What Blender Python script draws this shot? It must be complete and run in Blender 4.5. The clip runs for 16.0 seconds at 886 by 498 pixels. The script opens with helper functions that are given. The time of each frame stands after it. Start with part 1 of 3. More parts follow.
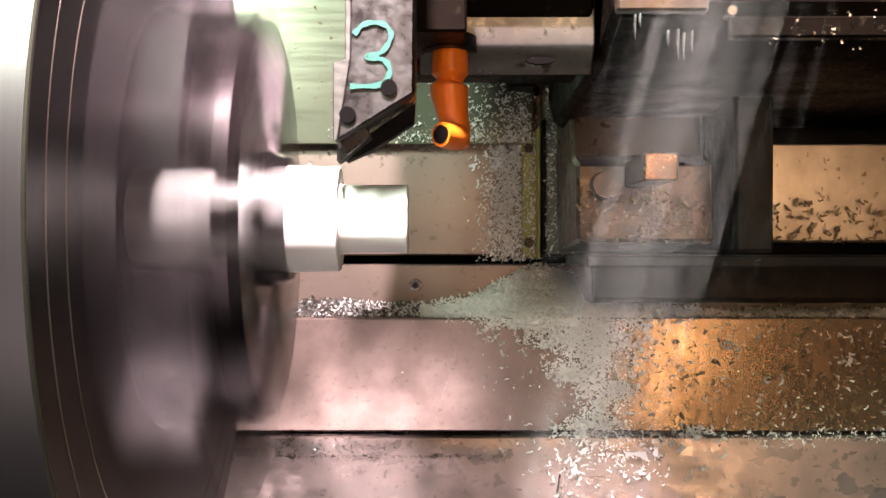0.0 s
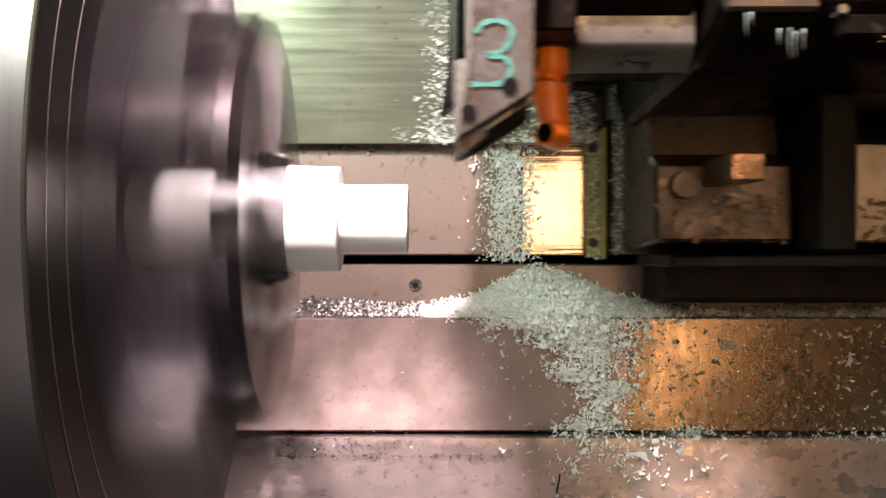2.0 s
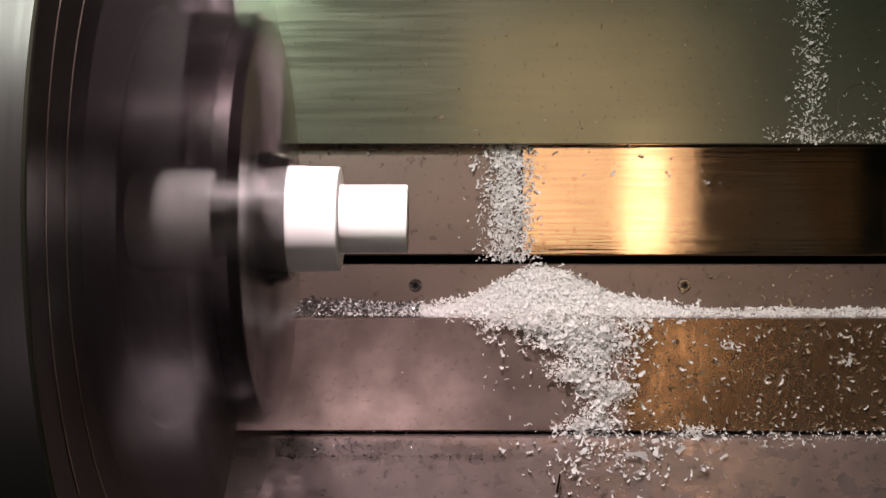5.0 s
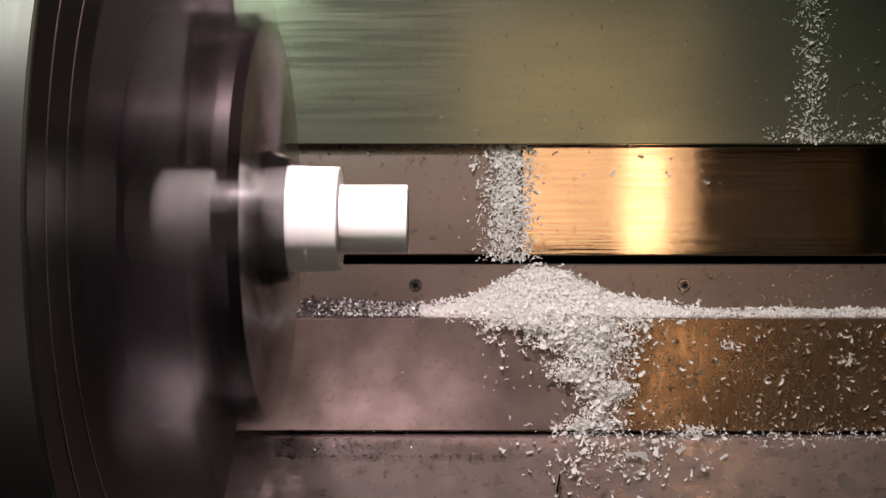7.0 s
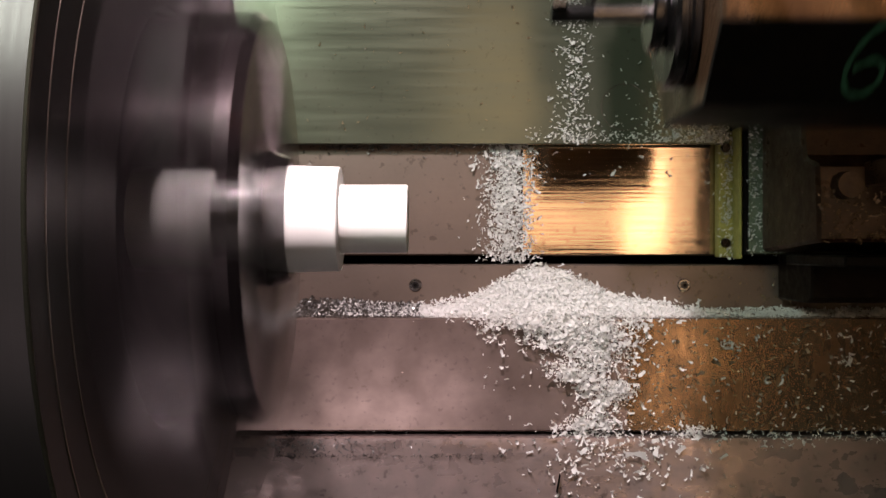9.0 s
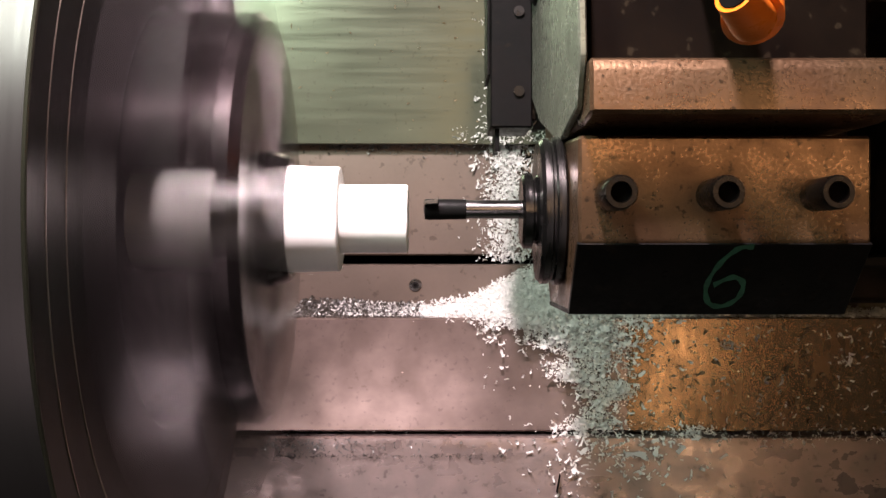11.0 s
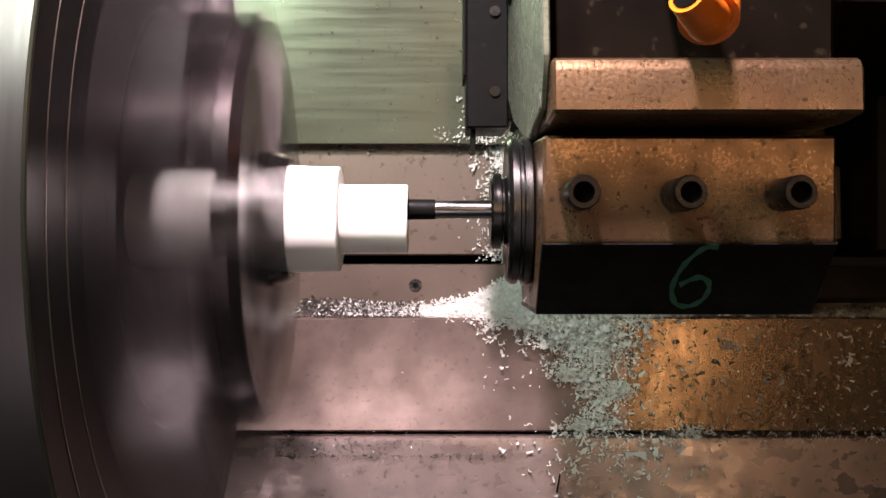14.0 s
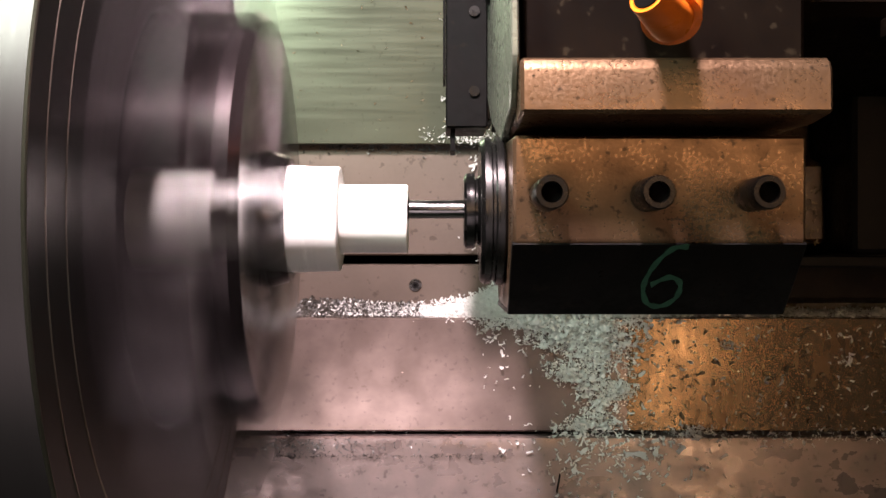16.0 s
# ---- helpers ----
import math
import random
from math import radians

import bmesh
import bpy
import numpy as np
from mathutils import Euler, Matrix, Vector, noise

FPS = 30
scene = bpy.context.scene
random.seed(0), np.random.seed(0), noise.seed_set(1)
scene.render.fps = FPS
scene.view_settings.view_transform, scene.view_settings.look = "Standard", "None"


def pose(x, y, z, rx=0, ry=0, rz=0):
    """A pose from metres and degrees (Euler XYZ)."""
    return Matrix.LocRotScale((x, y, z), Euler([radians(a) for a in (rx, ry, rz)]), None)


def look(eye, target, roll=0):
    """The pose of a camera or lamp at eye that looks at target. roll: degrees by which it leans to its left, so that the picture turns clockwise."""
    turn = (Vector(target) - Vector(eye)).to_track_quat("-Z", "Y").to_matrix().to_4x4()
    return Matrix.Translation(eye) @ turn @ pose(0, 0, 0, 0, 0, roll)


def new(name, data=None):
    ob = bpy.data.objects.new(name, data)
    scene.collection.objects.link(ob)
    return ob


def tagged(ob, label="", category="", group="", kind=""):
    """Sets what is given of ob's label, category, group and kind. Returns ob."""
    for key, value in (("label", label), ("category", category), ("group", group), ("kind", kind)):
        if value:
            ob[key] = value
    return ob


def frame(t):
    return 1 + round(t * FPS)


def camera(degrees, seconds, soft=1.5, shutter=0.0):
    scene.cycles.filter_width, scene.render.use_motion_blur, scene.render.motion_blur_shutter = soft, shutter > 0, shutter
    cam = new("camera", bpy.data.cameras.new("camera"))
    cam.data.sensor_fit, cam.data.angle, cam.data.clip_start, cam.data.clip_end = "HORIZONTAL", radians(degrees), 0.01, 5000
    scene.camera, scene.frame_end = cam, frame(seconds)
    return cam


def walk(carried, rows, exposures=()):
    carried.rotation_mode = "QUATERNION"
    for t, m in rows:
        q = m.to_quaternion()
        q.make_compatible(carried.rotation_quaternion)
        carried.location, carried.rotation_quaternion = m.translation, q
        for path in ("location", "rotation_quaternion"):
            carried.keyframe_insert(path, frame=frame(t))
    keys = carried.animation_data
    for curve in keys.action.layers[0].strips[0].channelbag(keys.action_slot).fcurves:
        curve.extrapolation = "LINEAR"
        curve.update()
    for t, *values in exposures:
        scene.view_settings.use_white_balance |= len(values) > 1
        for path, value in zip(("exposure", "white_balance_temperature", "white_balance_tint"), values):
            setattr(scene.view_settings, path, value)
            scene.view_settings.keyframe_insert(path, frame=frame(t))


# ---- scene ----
# One fixed lens on a tripod, looking down into the slant bed.
cam = camera(44.85, 16.0, shutter=1.36)
EYE = pose(0, 0, 1.45, 50, 0, 0)
walk(cam, [(0, EYE), (16, EYE)], [(0, 0.0), (1.5, -0.1), (2.0, -0.5), (2.5, -1.1), (3.0, -1.35), (3.6, -1.75), (4.2, -2.0), (7.0, -2.1), (8.0, -2.15), (8.6, -2.2), (9.2, -1.9), (10.5, -1.27), (13, -1.2), (15.2, -1.2), (16, -1.05)])

# The slant of the bed: x along the spindle, y into the machine, z up the bed.
S = pose(0, 0, 1.45, -40, 0, 0)
DEEP = 1.4559                          # depths of flat parts are drawn in units of this
AXIS_Y, AXIS_Z = 0.3035 * DEEP, 0.0123     # spindle axis
TUR_Y, TUR_Z, TUR_X = 0.37 * DEEP, 0.17, 0.15  # turret axis

# ---- light ----
world = bpy.data.worlds.new("world")
scene.world = world
world.use_nodes = True
bg = world.node_tree.nodes["Background"]
bg.inputs[0].default_value = (0.72, 0.85, 0.74, 1)
bg.inputs[1].default_value = 0.09


def area(name, place, target, wide, high, power, colour):
    data = bpy.data.lights.new(name, "AREA")
    data.shape, data.size, data.size_y, data.energy, data.color = "RECTANGLE", wide, high, power, colour
    ob = new(name, data)
    ob.matrix_world = S @ look(place, target)
    return ob


led = area("led_and_fill", (-0.070, 0.03, 0.60), (-0.02, 0.524, -0.08), 0.05, 0.05, 8.6, (1.0, 0.81, 0.84))
led.data.spread = radians(64)
# Unseen soft fill, added to brighten the left plates and lower jaws.
low_fill = area("led_and_fill", (-0.130, -0.03, -0.29), (-0.08, 0.70, -0.15), 0.32, 0.28, 0.34, (1.0, 0.82, 0.85))
low_fill.data.spread = radians(80)
tall_lamp = area("warm_lamp_and_fill", (0.295, -0.015, -0.045), (0.295, 0.5, -0.045), 0.06, 0.39, 0.17, (1.0, 0.64, 0.36))
tall_lamp.data.spread = radians(60)
# Stands in for a warm-lit surface mirrored in the cover and way.
wide_glow = area("warm_lamp_and_fill", (0.200, -0.045, 0.175), (0.200, 0.5, 0.175), 0.35, 0.35, 0.38, (1.0, 0.63, 0.36))
wide_glow.data.spread = radians(60)
# Dim fill added so the way's right part reflects some bronze.
area("warm_lamp_and_fill", (0.500, -0.045, 0.070), (0.500, 0.5, 0.070), 0.24, 0.16, 0.02, (1.0, 0.55, 0.25))

# the machine's own fluorescent work light, above the open door
area("fluorescent_light", (-0.34, -0.06, 0.51), (0.04, 0.75, 0.0), 0.14, 0.26, 19.0, (0.84, 1.0, 0.85))

# ---- materials ----
def material(name, base, rough=0.5, metal=0.0, dark=None, scale=40.0, stretch=(1, 1, 1), vary=0.3, grain=400.0, bump=0.15,
             rough_vary=0.1, spots=0.0, spot_colour=(0.02, 0.015, 0.01), spot_scale=180.0, glow=0.0, per_piece=0.0, spec=0.5):
    """A worn surface: blotches and fine grain in colour, roughness and relief, and small spots of dirt."""
    m = bpy.data.materials.new(name)
    m.use_nodes = True
    nt = m.node_tree
    b = nt.nodes["Principled BSDF"]
    link = nt.links.new
    co = nt.nodes.new("ShaderNodeTexCoord")
    mp = nt.nodes.new("ShaderNodeMapping")
    mp.inputs["Scale"].default_value = stretch
    link(co.outputs["Object"], mp.inputs[0])

    def tex(sc, detail, vec):
        n = nt.nodes.new("ShaderNodeTexNoise")
        n.inputs["Scale"].default_value, n.inputs["Detail"].default_value = sc, detail
        link(vec, n.inputs["Vector"])
        return n.outputs[0]

    def ramp(f, a, c, lo=0.0, hi=1.0):
        r = nt.nodes.new("ShaderNodeMapRange")
        r.inputs[1].default_value, r.inputs[2].default_value, r.inputs[3].default_value, r.inputs[4].default_value = a, c, lo, hi
        link(f, r.inputs[0])
        return r.outputs[0]

    def mix(f, a, c):
        n = nt.nodes.new("ShaderNodeMix")
        n.data_type = "RGBA"
        for sock, v in ((n.inputs[0], f), (n.inputs[6], a), (n.inputs[7], c)):
            if isinstance(v, (tuple, list)):
                sock.default_value = (*v, 1)
            elif isinstance(v, float):
                sock.default_value = v
            else:
                link(v, sock)
        return n.outputs[2]

    big, fine = tex(scale, 4, co.outputs["Object"]), tex(grain, 6, mp.outputs[0])
    dark = dark or tuple(v * (1 - vary) for v in base)
    col = mix(ramp(big, 0.35, 0.65), tuple(base), tuple(dark))
    col = mix(ramp(fine, 0.3, 0.7, 0.0, vary), col, tuple(v * 0.55 for v in base))
    if per_piece:
        geo = nt.nodes.new("ShaderNodeNewGeometry")
        col = mix(ramp(geo.outputs["Random Per Island"], 0.0, 1.0, 0.0, per_piece), col, tuple(v * 0.35 for v in base))
    if spots:
        sp = tex(spot_scale, 3, co.outputs["Object"])
        col = mix(ramp(sp, 0.62, 0.70, 0.0, spots), col, tuple(spot_colour))
    link(col, b.inputs["Base Color"])
    rr = nt.nodes.new("ShaderNodeMath")
    rr.operation = "ADD"
    link(ramp(fine, 0.3, 0.7, -rough_vary, rough_vary), rr.inputs[0])
    link(ramp(big, 0.3, 0.7, rough - rough_vary, rough + rough_vary), rr.inputs[1])
    link(rr.outputs[0], b.inputs["Roughness"])
    b.inputs["Metallic"].default_value = metal
    b.inputs["Specular IOR Level"].default_value = spec
    if bump:
        bp = nt.nodes.new("ShaderNodeBump")
        bp.inputs["Strength"].default_value, bp.inputs["Distance"].default_value = bump, 0.0006
        link(fine, bp.inputs["Height"])
        link(bp.outputs[0], b.inputs["Normal"])
    if glow:
        b.inputs["Emission Color"].default_value = (*base, 1)
        b.inputs["Emission Strength"].default_value = glow
    return m


# Satin steel; the green it mirrors is put into the base colour.
GREEN = material("satin_cover_steel", (0.165, 0.175, 0.125), 0.21, 0.62, (0.14, 0.15, 0.106), 9, (0.05, 1, 1), 0.15, 260, 0.05, 0.04, 0.3, spot_scale=240)
GREEN_OILY = material("oily_green_paint", (0.16, 0.20, 0.14), 0.35, 0.0, (0.10, 0.12, 0.08), 30, vary=0.3, bump=0.2, spots=0.6)
PLATE = material("ground_steel_plate", (0.38, 0.285, 0.255), 0.22, 0.70, (0.225, 0.165, 0.143), 30, (0.5, 1, 1), 0.26, 200, 0.03, 0.03, 0.22, spot_scale=320)
PLATE_WORN = material("worn_shiny_plate", (0.33, 0.26, 0.24), 0.34, 0.7, (0.21, 0.172, 0.16), 45, (0.6, 1, 1), 0.3, 160, 0.35, 0.12, 0.5)
PLATE_RUST = material("stained_steel_plate", (0.55, 0.46, 0.37), 0.36, 0.5, (0.26, 0.20, 0.15), 26, (1, 1, 0.4), 0.3, 220, 0.12, 0.08, 0.7, (0.06, 0.03, 0.012))
OILY = material("brown_oil_film", (0.28, 0.185, 0.110), 0.24, 0.8, (0.15, 0.092, 0.052), 30, (1, 1, 0.4), 0.3, 240, 0.08, 0.05, 0.5, (0.05, 0.025, 0.01), 300)
COVER = material("dull_steel_cover", (0.185, 0.14, 0.118), 0.40, 0.6, (0.15, 0.115, 0.096), 18, vary=0.1, grain=350, bump=0.02, rough_vary=0.02, spots=0.4)
WAY = material("polished_way", (0.58, 0.47, 0.38), 0.085, 1.0, (0.50, 0.41, 0.32), 20, (0.03, 1, 1), 0.3, 420, 0.10, 0.03, 0.2)
CHUCK = material("chuck_steel", (0.022, 0.0165, 0.017), 0.34, 1.0, (0.016, 0.012, 0.0125), 15, vary=0.15, bump=0.03)
# Lighter than the chuck: sheen on its outer side put into the colour.
BAND_SHEEN = material("band_sheen_steel", (0.055, 0.046, 0.047), 0.38, 0.6, vary=0.2, bump=0.03, stretch=(1, 0.05, 0.05))
JAW_STEP = material("machined_jaw_steel", (0.060, 0.049, 0.051), 0.24, 0.9, vary=0.2, bump=0.03, spec=0.2)
JAW = material("soft_jaw_steel", (0.026, 0.021, 0.022), 0.36, 0.5, vary=0.2, bump=0.06, spots=0.3, spec=0.2)
# Far lighter than the chuck: glints along its edges put into the colour.
RIM_GLINT = material("rim_glint_steel", (0.50, 0.40, 0.34), 0.25, 1.0, vary=0.2, bump=0.03)
NYLON = material("white_nylon", (0.86, 0.85, 0.82), 0.35, 0.0, (0.83, 0.82, 0.79), 60, (1, 0.2, 0.2), 0.04, 900, 0.05)
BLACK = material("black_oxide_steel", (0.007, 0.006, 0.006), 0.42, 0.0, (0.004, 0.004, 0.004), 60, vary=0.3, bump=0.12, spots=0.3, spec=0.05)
BAR = material("bright_bar_steel", (0.22, 0.21, 0.21), 0.25, 1.0, vary=0.15, bump=0.03, stretch=(0.1, 1, 1))
SCREW = material("black_screw_steel", (0.013, 0.010, 0.008), 0.3, 0.8, vary=0.3, bump=0.08)
FLANGE = material("dark_turned_steel", (0.055, 0.052, 0.052), 0.28, 0.95, vary=0.2, bump=0.04, stretch=(1, 0.1, 0.1))
BLOCK = material("worn_brown_steel", (0.21, 0.124, 0.070), 0.34, 0.8, (0.105, 0.060, 0.033), 55, (1, 1, 1), 0.55, 700, 0.22, 0.10, 0.7, spot_scale=330)
STATION = material("spotted_station_steel", (0.15, 0.14, 0.13), 0.35, 0.7, (0.10, 0.09, 0.085), 50, vary=0.35, grain=300, bump=0.2, spots=0.95, spot_scale=120)
DRIP = material("pale_coolant_residue", (0.035, 0.033, 0.030), 0.25, 0.0, (0.02, 0.019, 0.017), 200, vary=0.3, bump=0.1)
HOLDER = material("worn_holder_steel", (0.075, 0.064, 0.064), 0.33, 0.9, (0.085, 0.08, 0.08), 45, vary=0.35, grain=300, bump=0.2, spots=0.4)
CASTING = material("oily_casting", (0.070, 0.042, 0.024), 0.38, 0.4, (0.03, 0.019, 0.012), 70, vary=0.5, grain=200, bump=0.5, spots=0.8)
SIDE = material("oily_side_plate", (0.20, 0.215, 0.17), 0.3, 0.3, (0.09, 0.095, 0.075), 60, vary=0.4, bump=0.2, spots=0.5)
# Near-black, for the shade below the carriage.
SADDLE_SHADE = material("dark_saddle_shade", (0.014, 0.009, 0.006), 0.5, 0.0, (0.007, 0.005, 0.004), 70, vary=0.5, grain=220, bump=0.3, spots=0.6, spec=0.08)
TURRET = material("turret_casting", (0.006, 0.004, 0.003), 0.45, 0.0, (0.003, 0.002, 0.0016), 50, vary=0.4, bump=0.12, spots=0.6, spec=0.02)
ORANGE = material("orange_plastic", (0.85, 0.20, 0.015), 0.38, 0.0, (0.75, 0.16, 0.01), 80, vary=0.12, bump=0.06)
YELLOW = material("yellow_wiper_rubber", (0.36, 0.34, 0.08), 0.5, 0.0, (0.28, 0.27, 0.08), 120, vary=0.35, bump=0.2)
MARKER = material("teal_marker", (0.004, 0.075, 0.055), 0.6, 0.0, (0.003, 0.058, 0.043), 300, vary=0.3, bump=0.05)
MARKER_DIM = material("green_marker", (0.02, 0.10, 0.06), 0.5, 0.0, (0.015, 0.07, 0.045), 300, vary=0.3, bump=0.05)
def shavings(name, base):
    """Thin plastic that scatters light and lets some of it through."""
    m = bpy.data.materials.new(name)
    m.use_nodes = True
    nt = m.node_tree
    out = nt.nodes["Material Output"]
    geo, mix = nt.nodes.new("ShaderNodeNewGeometry"), nt.nodes.new("ShaderNodeMixShader")
    ramp = nt.nodes.new("ShaderNodeMix")
    ramp.data_type = "RGBA"
    ramp.inputs[6].default_value, ramp.inputs[7].default_value = (*base, 1), (*[v * 0.90 for v in base], 1)
    nt.links.new(geo.outputs["Random Per Island"], ramp.inputs[0])
    body, thin = nt.nodes["Principled BSDF"], nt.nodes.new("ShaderNodeBsdfTranslucent")
    body.inputs["Roughness"].default_value = 0.45
    nt.links.new(ramp.outputs[2], body.inputs["Base Color"])
    nt.links.new(ramp.outputs[2], thin.inputs["Color"])
    mix.inputs[0].default_value = 0.45
    nt.links.new(body.outputs[0], mix.inputs[1])
    nt.links.new(thin.outputs[0], mix.inputs[2])
    nt.links.new(mix.outputs[0], out.inputs["Surface"])
    return m


CHIP = shavings("white_plastic_shavings", (0.86, 0.86, 0.84))
HEAP = material("white_plastic_chips", (0.82, 0.82, 0.80), 0.5, 0.0, (0.72, 0.72, 0.70), 200, vary=0.05, bump=0.0, per_piece=0.25)
# Gutter grit and plate grime; also the shade line under the cover's edge.
GRIME_AND_SHADE = material("dark_grime_and_shade", (0.05, 0.042, 0.035), 0.4, 0.0, vary=0.4, bump=0.0)
CHIP_WET = material("wet_oily_chips", (0.30, 0.23, 0.15), 0.18, 0.0, (0.17, 0.12, 0.075), 200, vary=0.2, bump=0.0, per_piece=0.7)
CHIP_MIX = material("mixed_metal_chips", (0.42, 0.41, 0.40), 0.3, 0.4, (0.03, 0.03, 0.03), 200, vary=0.3, bump=0.0, per_piece=1.0)
PAINT = material("enclosure_paint", (0.12, 0.13, 0.11), 0.5, 0.0, vary=0.2, scale=8, bump=0.05, spots=0.2)
DARK = material("dark_gap", (0.006, 0.005, 0.005), 0.9, 0.0, vary=0.3, bump=0.0, spec=0.0)
INSERT = material("carbide_insert", (0.16, 0.145, 0.13), 0.3, 0.8, vary=0.2)

# ---- building ----
ORIGIN = {}


def thing(name, label, category, at=(0, 0, 0), group="", kind="", m=None):
    """A top-level empty at a place of the slanted bed."""
    ob = new(name)
    ob.empty_display_size = 0.02
    ob.matrix_basis = m or S @ pose(*at)
    ORIGIN[ob.name] = Vector(at)
    return tagged(ob, label, category, group, kind)


def mesh(name, bm, mat, smooth=True):
    bmesh.ops.recalc_face_normals(bm, faces=bm.faces)
    data = bpy.data.meshes.new(name)
    bm.to_mesh(data)
    bm.free()
    data.materials.append(mat)
    if smooth:
        for p in data.polygons:
            p.use_smooth = True
        data.set_sharp_from_angle(angle=radians(30))
    return data


def deepen(bm):
    bmesh.ops.scale(bm, vec=(1, DEEP, 1), verts=bm.verts)


def part(name, bm, mat, parent, label="", turn=None, turned=False):
    """Links a bmesh, drawn in the bed's space, as one mesh under a thing or part."""
    top = parent
    while top.parent:
        top = top.parent
    if not turned:
        deepen(bm)
    if turn:
        bmesh.ops.transform(bm, matrix=turn, verts=bm.verts)
    bmesh.ops.translate(bm, vec=-ORIGIN[top.name], verts=bm.verts)
    ob = new(name, mesh(name, bm, mat))
    ob.parent = parent
    return tagged(ob, label)


def piece(name, bm, mat, label="", category="", kind="structure"):
    """A top-level mesh drawn in the bed's space."""
    deepen(bm)
    mid = sum((v.co for v in bm.verts), Vector()) / len(bm.verts)
    bmesh.ops.translate(bm, vec=-mid, verts=bm.verts)
    ob = new(name, mesh(name, bm, mat))
    ob.matrix_basis = S @ Matrix.Translation(mid)
    ORIGIN[ob.name] = mid
    return tagged(ob, label, category, "", kind)


def bevel(bm, w, seg=1):
    if w:
        bmesh.ops.bevel(bm, geom=[e for e in bm.edges if e.calc_face_angle(0) > 0.3], offset=w, segments=seg, affect="EDGES", profile=0.6)
    return bm


def box(x0, x1, y0, y1, z0, z1, w=0.001, bm=None):
    b = bmesh.new()
    bmesh.ops.create_cube(b, size=1, matrix=Matrix.Translation(((x0 + x1) / 2, (y0 + y1) / 2, (z0 + z1) / 2)) @ Matrix.Diagonal((x1 - x0, y1 - y0, z1 - z0, 1)))
    bevel(b, w)
    return join(bm, b)


def join(a, b):
    if a is None:
        return b
    tmp = bpy.data.meshes.new("tmp")
    b.to_mesh(tmp)
    b.free()
    a.from_mesh(tmp)
    bpy.data.meshes.remove(tmp)
    return a


def prism(x0, x1, outline, w=0.001):
    """An outline in y and z, drawn out along the spindle."""
    bm = bmesh.new()
    a, c = [bm.verts.new((x0, y, z)) for y, z in outline], [bm.verts.new((x1, y, z)) for y, z in outline]
    bm.faces.new(a), bm.faces.new(c[::-1])
    for i in range(len(outline)):
        j = (i + 1) % len(outline)
        bm.faces.new((a[i], c[i], c[j], a[j]))
    bmesh.ops.recalc_face_normals(bm, faces=bm.faces)
    return bevel(bm, w)


def slab(outline, y0, y1, w=0.0008):
    """An outline in x and z, drawn out in depth."""
    bm = bmesh.new()
    a, c = [bm.verts.new((x, y0, z)) for x, z in outline], [bm.verts.new((x, y1, z)) for x, z in outline]
    bm.faces.new(a), bm.faces.new(c[::-1])
    for i in range(len(outline)):
        j = (i + 1) % len(outline)
        bm.faces.new((a[i], c[i], c[j], a[j]))
    bmesh.ops.recalc_face_normals(bm, faces=bm.faces)
    return bevel(bm, w)


def revolve(profile, cy, cz, seg=72):
    """A turned part: radii along x, about a line parallel to the spindle."""
    bm = bmesh.new()
    rings = []
    for x, r in profile:
        rings.append([bm.verts.new((x, cy + r * math.cos(k * math.tau / seg), cz + r * math.sin(k * math.tau / seg))) for k in range(seg)] if r > 1e-6 else [bm.verts.new((x, cy, cz))])
    for a, b in zip(rings, rings[1:]):
        for k in range(seg):
            j = (k + 1) % seg
            if len(a) == 1:
                bm.faces.new((a[0], b[j], b[k]))
            elif len(b) == 1:
                bm.faces.new((a[k], a[j], b[0]))
            else:
                bm.faces.new((a[k], a[j], b[j], b[k]))
    return bm


def tube(points, radius, seg=24, caps=True):
    """A round tube along points; radius is one number or one a point."""
    bm = bmesh.new()
    rings = []
    pts = [Vector(p) for p in points]
    for i, p in enumerate(pts):
        d = (pts[min(i + 1, len(pts) - 1)] - pts[max(i - 1, 0)]).normalized()
        u = d.orthogonal().normalized() if i == 0 else (u - d * u.dot(d)).normalized()
        v = d.cross(u)
        r = radius[i] if isinstance(radius, (list, tuple)) else radius
        rings.append([bm.verts.new(p + r * (u * math.cos(k * math.tau / seg) + v * math.sin(k * math.tau / seg))) for k in range(seg)])
    for a, b in zip(rings, rings[1:]):
        for k in range(seg):
            j = (k + 1) % seg
            bm.faces.new((a[k], a[j], b[j], b[k]))
    if caps:
        bm.faces.new(rings[0][::-1]), bm.faces.new(rings[-1])
    return bm


